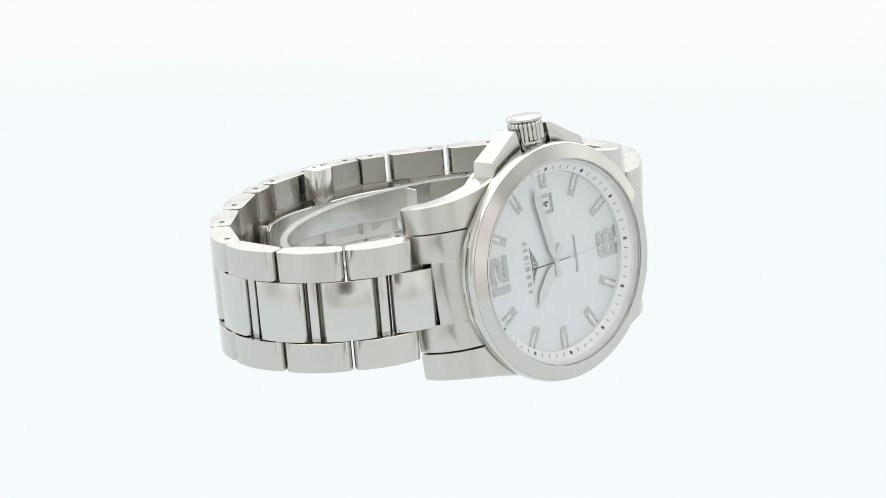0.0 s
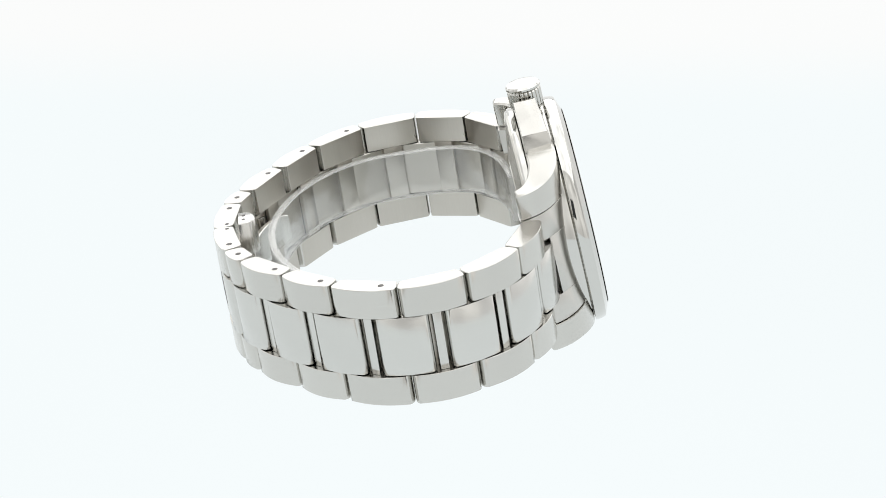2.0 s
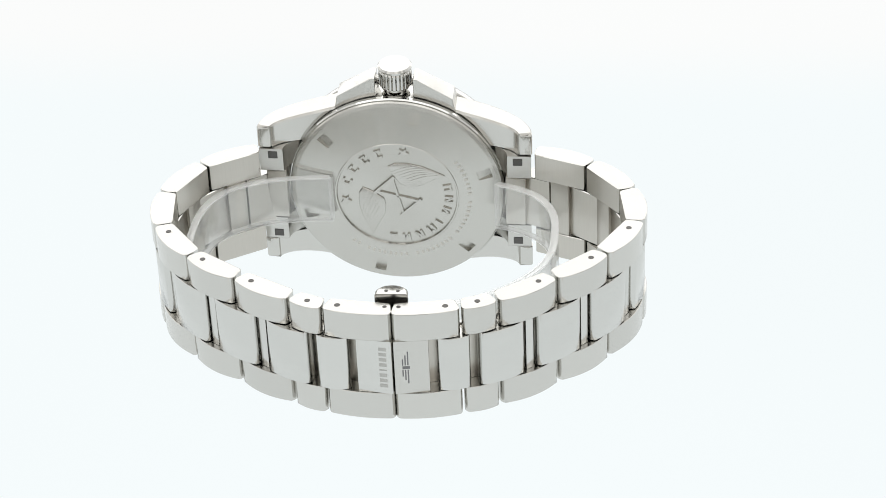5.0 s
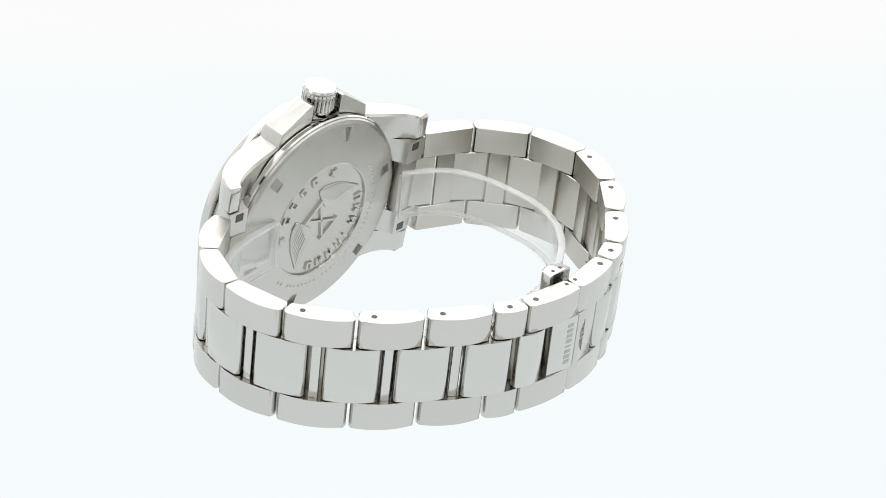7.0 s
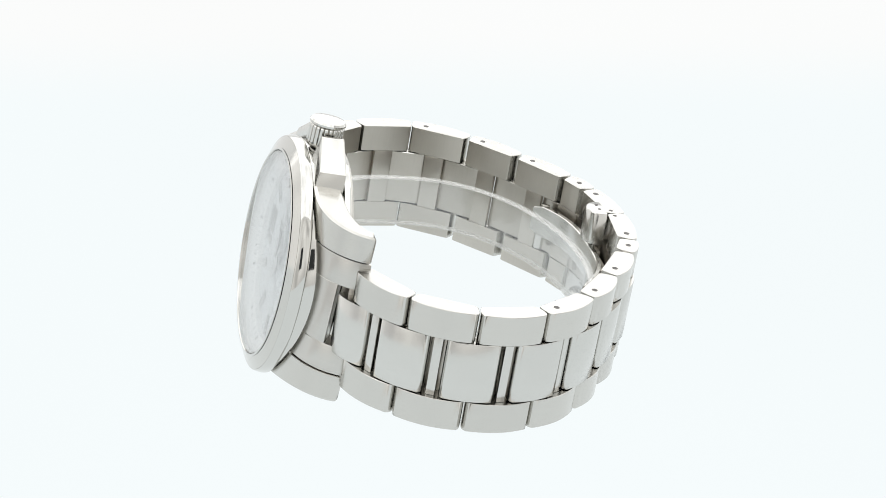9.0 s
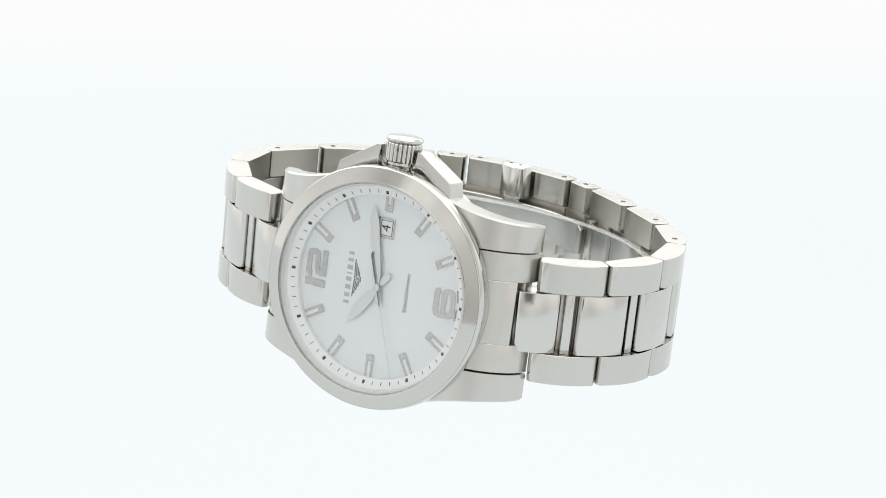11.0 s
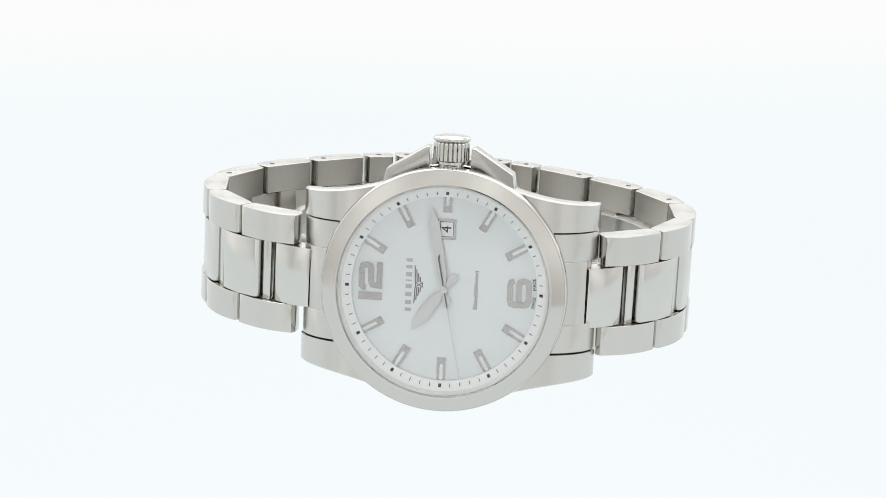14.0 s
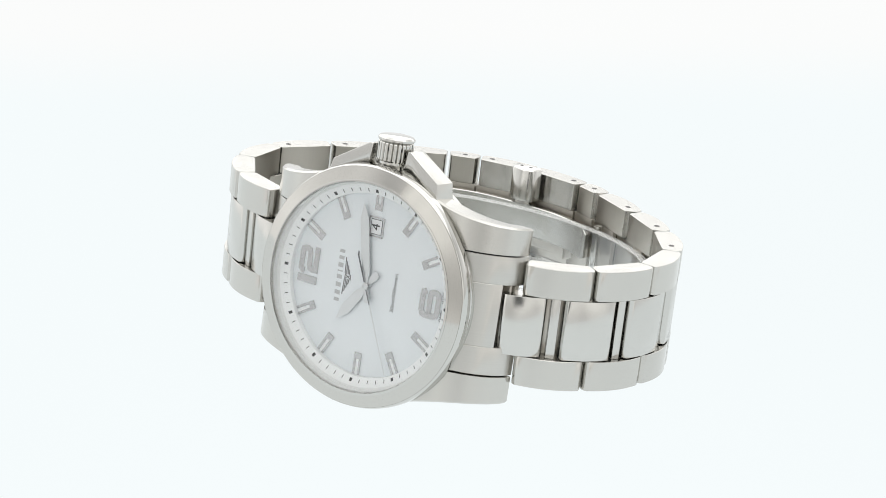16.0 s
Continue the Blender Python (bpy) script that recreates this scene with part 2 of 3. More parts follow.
def build_tent():
    slab("floor", (0, -0.076, FLOOR - 0.004), (1.0, 0.53, 0.008), floor_glow, "white table top under the watch, made to glow")
    # paper sweep: a shelf behind the table top that curves up
    prof = [(0.188 * 1000, FLOOR * 1000 - 3.0)]
    for i in range(13):
        a = math.pi / 2 * i / 12
        prof.append((390 + 60 * math.sin(a), FLOOR * 1000 - 3.0 + 60 * (1 - math.cos(a))))
    prof.append((450, 60))
    bm = bmesh.new()
    rows = [[bm.verts.new((x, y, z)) for (y, z) in prof] + [bm.verts.new((x, y + 4, z - 3)) for (y, z) in reversed(prof)] for x in (-500, 500)]
    n = len(rows[0])
    for i in range(n):
        j = (i + 1) % n
        bm.faces.new((rows[0][i], rows[0][j], rows[1][j], rows[1][i]))
    bm.faces.new(rows[0]); bm.faces.new(rows[1])
    structure("backdrop", bm, back_glow, "plain white paper sweep curving up behind the table, made to glow", 60)
    slab("ground", (0, 0, FLOOR - 0.018), (6.0, 6.0, 0.02), table_grey, "grey studio table under the tent")
    # glowing panel out of view, added to brighten upward faces of the steel
    slab("wall_back", (0, 0.455, 0.33), (1.0, 0.008, 0.53), back_fill, "unseen glowing panel added behind the paper sweep")
    # unseen walls and roof, added to light the watch by emission
    slab("wall_left", (-0.505, 0.05, 0.28), (0.008, 0.83, 0.62), side_glow, "unseen white tent cloth, glowing by itself")
    slab("wall_right", (0.505, 0.05, 0.28), (0.008, 0.83, 0.62), side_glow, "unseen white tent cloth, glowing by itself")
    slab("ceiling", (0, 0.05, 0.595), (1.0, 0.83, 0.008), top_glow, "unseen white tent roof, glowing by itself")
    # front cloth with the opening for the lens
    y = -0.345
    slab("wall_front_1", (-0.277, y, 0.28), (0.456, 0.006, 0.60), front_glow, "unseen glowing tent cloth beside the lens opening")
    slab("wall_front_2", (0.277, y, 0.28), (0.456, 0.006, 0.60), front_glow, "unseen glowing tent cloth beside the lens opening")
    slab("wall_front_3", (0, y, 0.395), (0.098, 0.006, 0.37), front_glow, "unseen glowing tent cloth above the lens opening")
    slab("wall_front_4", (0, y, 0.028), (0.098, 0.006, 0.09), front_glow, "unseen glowing tent cloth below the lens opening")


build_tent()


# ---- the watch ----
def build_case(watch):
    # barrel
    rings = [(17.5, -7.0), (18.3, -6.95), (19.0, -6.3), (19.3, -5.5), (19.4, -1.2), (19.2, -0.85), (16.9, -0.85)]
    case = part("case", lathe(rings, 128, True), polished, watch, "polished and brushed round steel case")
    # lugs: swept outwards and down to a blunt tip
    for sy in (1, -1):
        for sx in (1, -1):
            rows = []
            for i in range(17):
                if i < 5:
                    yt, zt = 4.0 + 2.2 * i, -0.9 - 0.02 * i
                    yl, zl = 4.0 + 1.9 * i, -5.6 - 0.05 * i
                else:
                    f = radians(88 - 82 * (i - 5) / 11)
                    yt, zt = 12.2 + 12.1 * math.cos(f), -9.5 + 8.55 * math.sin(f)
                    yl, zl = 11.2 + 10.6 * math.cos(f), -9.6 + 3.75 * math.sin(f)
                def out(y):
                    return 19.2 - 0.222 * max(0, y - 3) - 0.95 * math.sin(math.pi * min(1, max(0, (y - 4) / 21)))
                ot, ol = out(yt), out(yl) - 0.25
                inn = 9.85
                ym, zm = yt + (yl - yt) * 0.1, zt + (zl - zt) * 0.1
                # the inner side keeps clear of the round room for the dial
                room = [max(inn, math.sqrt(max(0.0, 17.2 ** 2 - v * v))) for v in (yl, ym, yt)]
                rows.append([(sx * room[0], sy * yl, zl), (sx * room[1], sy * ym, zm), (sx * (room[2] + 0.15), sy * yt, zt), (sx * (ot - 0.3), sy * yt, zt),
                             (sx * ot, sy * ym, zm), (sx * ol, sy * (yl + (yt - yl) * 0.08), zl + (zt - zl) * 0.08), (sx * (ol - 0.35), sy * yl, zl)])
            for k, (yt, yl, z, cut) in enumerate(((24.25, 21.9, -9.0, 0.1), (24.1, 22.1, -9.25, 0.35), (23.8, 22.4, -9.38, 0.7))):
                ot = out(yt) - cut
                rows.append([(sx * (inn + cut * 0.4), sy * yl, z), (sx * (inn + cut * 0.4), sy * (yt - 0.2), z), (sx * (inn + 0.15 + cut * 0.4), sy * yt, z), (sx * (ot - 0.3), sy * yt, z),
                             (sx * ot, sy * (yt - 0.2), z), (sx * ot, sy * (yl + 0.2), z), (sx * (ot - 0.35), sy * yl, z)])
            part("lug", loft(rows), lug_steel, case, "", smooth=30)
    # crown guards
    for sy in (1, -1):
        poly = [(15.5, sy * 3.35), (22.75, sy * 3.35), (22.75, sy * 4.0), (18.9, sy * 10.2), (15.5, sy * 10.8)]
        bm = prism(poly, -5.9, -0.95)
        for v in bm.verts:
            if v.co.z > -2:
                v.co.z -= 0.165 * (v.co.x - 15.5)
        bmesh.ops.recalc_face_normals(bm, faces=bm.faces)
        guard = part("crown_guard", bevel(bm, 0.12), polished_link, case, "", smooth=20)
        guard.data.materials.append(lug_steel)
        for p in guard.data.polygons:
            if p.normal.z < 0.5:
                p.material_index = 1
    # crown
    crown = part("crown", crown_bmesh(), polished, watch, "fluted steel screw-down crown", at(19.95, 0, -3.6, 0, 90, 0))
    part("cap", lathe([(0, 4.75), (1.9, 4.72), (2.75, 4.55), (3.02, 4.25), (3.02, 3.95), (2.8, 3.75), (0, 3.75)], 64), polished, crown)
    part("collar", lathe([(2.1, -1.6), (2.1, 0.25), (2.5, 0.1), (2.5, 0.5), (0, 0.5)], 48), polished, crown)
    # bezel
    rings = [(17.15, -0.8), (17.15, 1.9), (17.25, 2.04), (17.42, 1.98), (19.5, 1.17), (19.53, 0.6), (19.2, -0.8)]
    bez = part("bezel", lathe(rings, 160, True), bezel_steel, watch, "brushed steel bezel with polished outer edge", smooth=12)
    part("inner_edge", lathe([(17.16, 1.75), (17.02, 1.95), (17.1, 2.14), (17.3, 2.15), (17.48, 2.06)], 160), polished, bez)
    part("polished_edge", lathe([(19.46, 1.08), (19.54, 1.14), (19.66, 1.02), (19.86, 0.3), (19.93, -0.3), (19.88, -0.7), (19.6, -0.85), (19.3, -0.6)], 160, True), polished, bez)
    # crystal
    g = part("crystal", lathe([(0, 2.12), (16.6, 2.1), (16.9, 2.02), (16.98, 1.8), (16.98, 1.4), (0, 1.4)], 128), crystal_glass, watch, "flat clear sapphire crystal")
    g.visible_shadow = False
    # end links
    for sy in (1, -1):
        for x0, x1, f1 in ((5.15, 9.72, 1), (-9.72, -5.15, 1), (-5.15, 5.15, 30)):
            rows = []
            for i in range(13):
                f = radians(110 - (110 - f1) * i / 12)
                yt, zt = 12.1 + 12.0 * math.cos(f), -9.5 + 8.45 * math.sin(f)
                yl, zl = 11.0 + 8.9 * math.cos(f), -9.6 + 5.2 * math.sin(f)
                rows.append([(x0, sy * yl, zl), (x0, sy * yt, zt - 0.08), (x0 + 0.08, sy * yt, zt), (x1 - 0.08, sy * yt, zt), (x1, sy * yt, zt - 0.08), (x1, sy * yl, zl)])
            part("end_piece", loft(rows), end_steel, case)
        part("link_seat", box(10.2, 3.6, 2.4, 0.3, (0, sy * 21.3, -8.3)), satin, case)
        for sx in (1, -1):
            # dark block drawn in place of a shaded recess
            part("bar_slot", box(1.5, 1.7, 0.3, 0.1, (sx * 8.5, sy * 21.7, -9.42)), hole_shade, case, smooth=0)
    return case


def bore(case):
    """Cut the round room for dial and movement out of what reaches into the case."""
    cutter = new("bore", link_mesh("bore", lathe([(0, -2.9), (16.98, -2.9), (16.98, 3.0), (0, 3.0)], 128), polished))
    parts = [o for o in case.children if o.name.split(".")[0] in ("end_piece", "crown_guard")]
    for ob in parts:
        cut = ob.modifiers.new("bore", "BOOLEAN")
        cut.operation, cut.solver, cut.object = "DIFFERENCE", "EXACT", cutter
    graph = bpy.context.evaluated_depsgraph_get()
    for ob in parts:
        me = bpy.data.meshes.new_from_object(ob.evaluated_get(graph))
        ob.modifiers.clear()
        ob.data = me
    bpy.data.objects.remove(cutter)


def crown_bmesh():
    n = 24
    sections = []
    for z in (0.5, 0.75, 3.45, 3.7):
        ring = []
        for i in range(n * 6):
            a = 2 * math.pi * i / (n * 6)
            cut = (0.0, 0.0, 0.0, 0.05, 0.34, 0.05)[i % 6]
            r = 2.92 - (0.2 if z in (0.5, 3.7) else 0) - cut
            ring.append((r * math.cos(a), r * math.sin(a), z))
        sections.append(ring)
    return loft(sections)


def polar(r, deg):
    a = radians(deg)
    return r * math.sin(a), r * math.cos(a)


def build_dial(watch):
    dial = part("dial", lathe([(0, -0.35), (15.0, -0.35), (15.0, -0.8), (0, -0.8)], 128), dial_paint, watch, "silvered white dial with applied markers", at(0, 0, -1.0))
    part("minute_ring", lathe([(15.02, -0.4), (15.02, 0.5), (15.08, 0.56), (16.5, 1.32), (16.6, 1.2), (16.6, -0.4)], 128, True), ring_white, dial, "white sloping minute flange", smooth=20)
    part("rehaut", lathe([(16.62, 0.4), (16.52, 1.3), (16.62, 1.38), (16.7, 1.55), (16.86, 1.6), (16.95, 2.38), (17.14, 2.38), (17.14, 0.4)], 128, True), rehaut_white, dial, "bright flange round the dial", smooth=20)
    # minute track
    fine = link_mesh("minute_mark", box(0.11, 0.62, 0.05), black_ink, 0)
    bold = link_mesh("hour_mark", box(0.46, 0.62, 0.06), black_ink, 0)
    for i in range(60):
        x, y = polar(15.66, 6 * i)
        part("hour_mark" if i % 5 == 0 else "minute_mark", bold if i % 5 == 0 else fine, black_ink, dial, "", at(x, y, 0.885, 0, 0, -6 * i) @ pose(0, 0, 0, 28.2))
    # applied hour markers: a frame round a pale channel
    def marker(r0, r1):
        w, t = 1.4, 0.42
        pts = [(-w / 2, r1), (-w / 2, r0), (w / 2, r0), (w / 2, r1), (w / 2 - t, r1), (w / 2 - t, r0 + 1.05), (-w / 2 + t, r0 + 1.05), (-w / 2 + t, r1)]
        return prism(pts, -0.36, -0.17, 0.025)
    me = link_mesh("hour_marker", marker(11.3, 14.95), silver, 0)
    short = link_mesh("hour_marker", marker(12.4, 14.95), silver, 0)
    fill = link_mesh("lume_bar", box(0.55, 2.55, 0.1, centre=(0, 13.66, -0.345)), lume, 0)
    fill_short = link_mesh("lume_bar", box(0.55, 1.45, 0.1, centre=(0, 14.21, -0.345)), lume, 0)
    for h in (1, 2, 3, 4, 5, 7, 8, 9, 10, 11):
        mk = part("hour_marker", short if h == 3 else me, silver, dial, "", at(0, 0, 0, 0, 0, -30 * h))
        part("lume_bar", fill_short if h == 3 else fill, lume, mk)
    # numerals: 12 and 6
    bm = stroke([(-1.85, 10.1), (-1.85, 13.9)], 1.25, -0.36, -0.18)
    part("numeral_one", bm, silver, dial, smooth=0)
    w = 0.95
    two = [(-0.55, 12.75), (-0.5, 13.1), (-0.2, 13.42), (0.3, 13.45), (2.6, 13.45), (3.05, 13.3), (3.2, 12.9), (3.2, 12.5), (3.0, 12.1), (2.5, 11.95), (0.5, 11.9), (0.0, 11.7), (-0.15, 11.2), (-0.15, 10.58), (3.7, 10.58)]
    part("numeral_two", stroke(two, w, -0.36, -0.18), silver, dial, smooth=0)
    six = [(1.95, -11.2), (1.75, -10.75), (1.25, -10.6), (-1.2, -10.6), (-1.75, -10.8), (-1.95, -11.3), (-1.95, -12.9), (-1.75, -13.4), (-1.2, -13.6), (1.2, -13.6), (1.75, -13.4), (1.95, -12.95), (1.95, -12.55), (1.75, -12.15), (1.2, -12.0), (-1.6, -12.0)]
    part("numeral_six", stroke(six, 0.95, -0.36, -0.18), silver, dial, smooth=0)
    # date window
    date = part("date_window", stroke([(8.15, -1.4), (11.25, -1.4), (11.25, 1.4), (8.15, 1.4)], 0.2, -0.36, -0.15, cyclic=True), silver, dial, "framed date window", smooth=0)
    part("date_disc", box(2.5, 2.1, 0.05, centre=(9.7, 0, -0.33)), date_white, date, smooth=0)
    part("date_frame", stroke([(8.5, -1.05), (10.9, -1.05), (10.9, 1.05), (8.5, 1.05)], 0.1, -0.36, -0.28, cyclic=True), grey_ink, date, smooth=0)
    lettering("4", 2.3, black_ink, date, at(9.7, 0, -0.29, 0, 0, 0))
    # maker's name as plain bars, with a winged mark below
    x = -4.1
    for wd in (0.75, 0.95, 1.0, 0.95, 0.32, 1.0, 0.8, 0.75):
        bm = stroke([(x + wd / 2, 5.3), (x + wd / 2, 6.3)], wd * 0.72, -0.36, -0.34)
        part("name_bar", bm, name_grey, dial, smooth=0)
        x += wd + 0.33
    for sx in (1, -1):
        for k in range(4):
            yy = 4.75 - 0.3 * k
            part("wing_feather", stroke([(0.4 + sx * 0.4, yy), (0.4 + sx * (3.1 - 0.62 * k), yy + 0.12)], 0.17, -0.36, -0.31), grey_ink, dial, smooth=0)
    part("wing_centre", stroke([(0.05, 3.6), (0.75, 3.6), (0.05, 4.7), (0.75, 4.7)], 0.15, -0.36, -0.31, cyclic=True), grey_ink, dial, smooth=0)
    lettering("30bar(300meter)", 0.94, grey_ink, dial, at(0, -5.1, -0.335))
    lettering("SWISS", 0.72, black_ink, dial, at(-1.5, -14.48, -0.335, 0, 0, -6), bold=0.01)
    lettering("MADE", 0.72, black_ink, dial, at(1.5, -14.48, -0.335, 0, 0, 6), bold=0.01)
    # hands
    def hand(length, w, tail, z):
        bm = prism([(-0.28, 0.6), (-w / 2, 2.2), (-w / 2 * 1.1, length - 2.6), (0, length), (w / 2 * 1.1, length - 2.6), (w / 2, 2.2), (0.28, 0.6), (0.35, -0.8), (0.62, -tail + 0.9), (0.55, -tail + 0.3), (0.25, -tail), (-0.25, -tail), (-0.55, -tail + 0.3), (-0.62, -tail + 0.9), (-0.35, -0.8)], z, z + 0.1)
        for v in bm.verts:
            if abs(v.co.x) < 0.01 and v.co.z > z + 0.05:
                v.co.z -= 0.02
        return bm
    hour = part("hour_hand", hand(8.5, 1.7, 3.0, -0.14), hand_steel, watch, "short faceted steel hour hand with a lume inlay", at(0, 0, -0.8, 0, 0, -306.6), smooth=0)
    part("lume_inlay", prism([(-0.45, 3.2), (-0.52, 6.0), (0, 7.7), (0.52, 6.0), (0.45, 3.2)], -0.06, -0.037), hand_steel, hour, smooth=0)
    minute = part("minute_hand", hand(13.5, 1.5, 2.8, 0.04), hand_steel, watch, "long faceted steel minute hand with a lume inlay", at(0, 0, -0.8, 0, 0, -79.3), smooth=0)
    part("lume_inlay", prism([(-0.4, 5.2), (-0.45, 10.8), (0, 12.7), (0.45, 10.8), (0.4, 5.2)], 0.12, 0.143), hand_steel, minute, smooth=0)
    sec = new("second_hand", link_mesh("second_hand", second_bmesh(), hand_steel, 0))
    sec.parent = watch
    sec["label"] = "thin steel seconds hand"
    tail = prism([(-0.14, -5.0), (-0.34, -5.6), (-0.2, -5.8), (0.1, -5.2), (0.1, -0.6), (-0.1, -0.6)], 0.33, 0.41)
    prism([(-0.09, 0.6), (-0.07, 3.1), (0.07, 3.1), (0.09, 0.6)], 0.33, 0.41, into=tail)
    part("counterweight", tail, hand_dark, sec, "dark thin tail of the seconds hand", smooth=0)
    part("hub", lathe([(0, 0.47), (0.4, 0.47), (0.5, 0.42), (0.5, 0.2), (0, 0.2)], 32), hand_steel, watch, "", at(0, 0, -0.8))
    return sec


def second_bmesh():
    bm = prism([(-0.12, -5.0), (-0.06, 14.6), (0.06, 14.6), (0.12, -5.0)], 0.3, 0.36)
    return bm


def build_caseback(watch):
    profile = [(0, -8.5), (10.75, -8.5), (10.85, -8.78), (11.15, -8.85), (11.6, -8.8), (15.2, -8.34), (17.7, -8.03), (18.3, -7.95), (18.95, -7.75), (19.15, -7.45), (19.15, -6.6), (0, -6.6)]
    bm = lathe(profile, 160)
    # six tool slots sunk into the sloping flange, deeper towards the rim
    bm.normal_update()
    for k in range(6):
        centre = 12.4 + 60 * k
        faces = []
        for f in bm.faces:
            c = f.calc_center_median()
            turn = (math.degrees(math.atan2(c.y, c.x)) - centre + 180) % 360 - 180
            if 15.3 < math.hypot(c.x, c.y) < 17.6 and c.z < -7.9 and abs(turn) < 3.6:
                faces.append(f)
        made = bmesh.ops.extrude_face_region(bm, geom=faces)["geom"]
        for v in made:
            if isinstance(v, bmesh.types.BMVert):
                v.co.z += 0.22 if math.hypot(v.co.x, v.co.y) < 16.4 else 0.75
        bmesh.ops.delete(bm, geom=faces, context="FACES")
    back = part("caseback", bm, back_steel, watch, "screw-down steel back with raised emblem and six tool slots", smooth=6)
    part("rim", lathe([(19.0, -6.7), (19.1, -7.2), (19.32, -7.3), (19.5, -7.0), (19.4, -6.2)], 128, True), polished, back)
    part("emblem_ring", lathe([(10.7, -8.5), (10.85, -8.9), (11.1, -8.95), (11.3, -8.7)], 96, True), back_steel, back)
    # local frame of the emblem: seen from behind, its foot points between 9 and 12
    up = Vector((0.71, -0.70, 0)).normalized()
    right = up.cross(Vector((0, 0, -1)))
    face = Matrix(((right.x, up.x, 0, 0), (right.y, up.y, 0, 0), (0, 0, -1, -8.5 * MM), (0, 0, 0, 1)))
    # lettering round the emblem as plain raised bars
    for k in range(8):
        a = 177 + 15.4 * (3.5 - k)
        x, y = polar(9.3, a)
        bm = stroke([(-0.5, 0.75), (-0.5, -0.75)], 0.42, -0.1, 0.34)
        if k not in (4,):
            stroke([(0.5, 0.75), (0.5, -0.75)], 0.38, -0.1, 0.34, into=bm)
            stroke([(-0.4, 0.55 * (-1) ** k), (0.4, 0.55 * (-1) ** (k // 2))], 0.34, -0.1, 0.34, into=bm)
        part("raised_bar", bm, back_steel, back, "", face @ at(x, y, 0, 0, 0, 180 - a), smooth=0)
    for k in range(4):
        a = -28 + 18.0 * k
        x, y = polar(9.3, a)
        bm = stroke([(-0.5, 0.75), (-0.5, -0.75), (0.5, -0.75)], 0.42, -0.1, 0.34)
        stroke([(-0.4, 0.6), (0.5, 0.6)], 0.36, -0.1, 0.34, into=bm)
        part("raised_bar", bm, back_steel, back, "", face @ at(x, y, 0, 0, 0, -a), smooth=0)
    for sx in (1, -1):
        x, y = polar(9.3, sx * 54)
        pts = [polar(1.05 if i % 2 == 0 else 0.5, 36 * i) for i in range(10)]
        part("raised_star", prism(pts, -0.1, 0.34, 0.08), back_steel, back, "", face @ at(x, y, 0), smooth=0)
    for k in range(38):
        a = 100 + 4.4 * k
        x, y = polar(13.0, a)
        if k % 9 != 8:
            part("engraved_bar", box(0.42, 0.85, 0.06), satin, back, "", face @ at(x, y, 0.13, 0, 0, -a), smooth=0)
    # winged hourglass: a smooth raised wing with shallow feather ridges
    for sx in (1, -1):
        edge = [(2.2, 1.1), (2.6, 3.6), (3.3, 5.4), (4.7, 5.0), (6.3, 3.5), (7.8, 1.2), (9.4, -3.0), (7.4, -2.2), (5.6, -1.7), (4.2, -1.2), (2.9, 0.0)]
        bm = prism([(sx * x, y) for x, y in edge], -0.1, 0.28, 0.18)
        wing = part("wing", bm, back_steel, back, "", face, smooth=60)
        for k in range(6):
            u = k / 5
            a0 = (2.9 + 0.25 * k, 4.2 - 0.75 * k)
            a1 = (7.0 + 1.5 * u, 2.0 - 4.0 * u)
            part("feather", stroke([(sx * a0[0], a0[1]), (sx * (a0[0] * 0.45 + a1[0] * 0.55), (a0[1] + a1[1]) / 2 + 0.25), (sx * a1[0], a1[1])], 0.24, 0.22, 0.34), back_steel, wing, smooth=0)
    part("hourglass", stroke([(-2.0, 3.0), (2.0, 3.0), (-2.0, -3.5), (2.0, -3.5)], 0.42, -0.1, 0.36, cyclic=True), back_steel, back, "", face, smooth=0)
    part("hourglass_plate", stroke([(-2.6, 3.1), (2.6, 3.1)], 0.55, -0.1, 0.42), back_steel, back, "", face, smooth=0)
    part("hourglass_plate", stroke([(-2.6, -3.55), (2.6, -3.55)], 0.55, -0.1, 0.42), back_steel, back, "", face, smooth=0)


# outer line of the bracelet, from the 12 side round the clasp to the 6 side
SIDE_12 = [(24.9, 2.75), (35.45, -1.6), (42.5, -10.5), (44.1, -21.5), (38.8, -31.9), (30.9, -39.6), (22.0, -46.45), (16.3, -49.0)]
SIDE_6 = [(-24.5, 2.0), (-34.0, -4.4), (-38.6, -14.7), (-37.1, -26.0), (-30.1, -35.3), (-21.1, -41.75), (-11.4, -47.4), (-5.7, -49.9)]
THICK = 3.3
OUT = 0.72


def seat(a, b):
    """Pose of a link between two points of the bracelet's line: local y along it, z outwards."""
    a, b = Vector(a), Vector(b)
    c = (a + b) / 2
    t = (b - a).normalized()
    nrm = Vector((t.y, -t.x))
    if nrm.dot(c - Vector((3, -20))) < 0:
        nrm = -nrm
    x = Vector((0, t.x, t.y)).cross(Vector((0, nrm.x, nrm.y)))
    m = Matrix(((x.x, 0, 0, 0), (x.y, t.x, nrm.x, c.x * MM), (x.z, t.y, nrm.y, c.y * MM), (0, 0, 0, 1)))
    return m, (b - a).length


BAND = Matrix(((0.99623, 0.01669, -0.08514, -0.00041), (-0.01675, 0.99986, 0.0, 0.0), (0.08513, 0.00143, 0.99637, -0.01), (0, 0, 0, 1)))


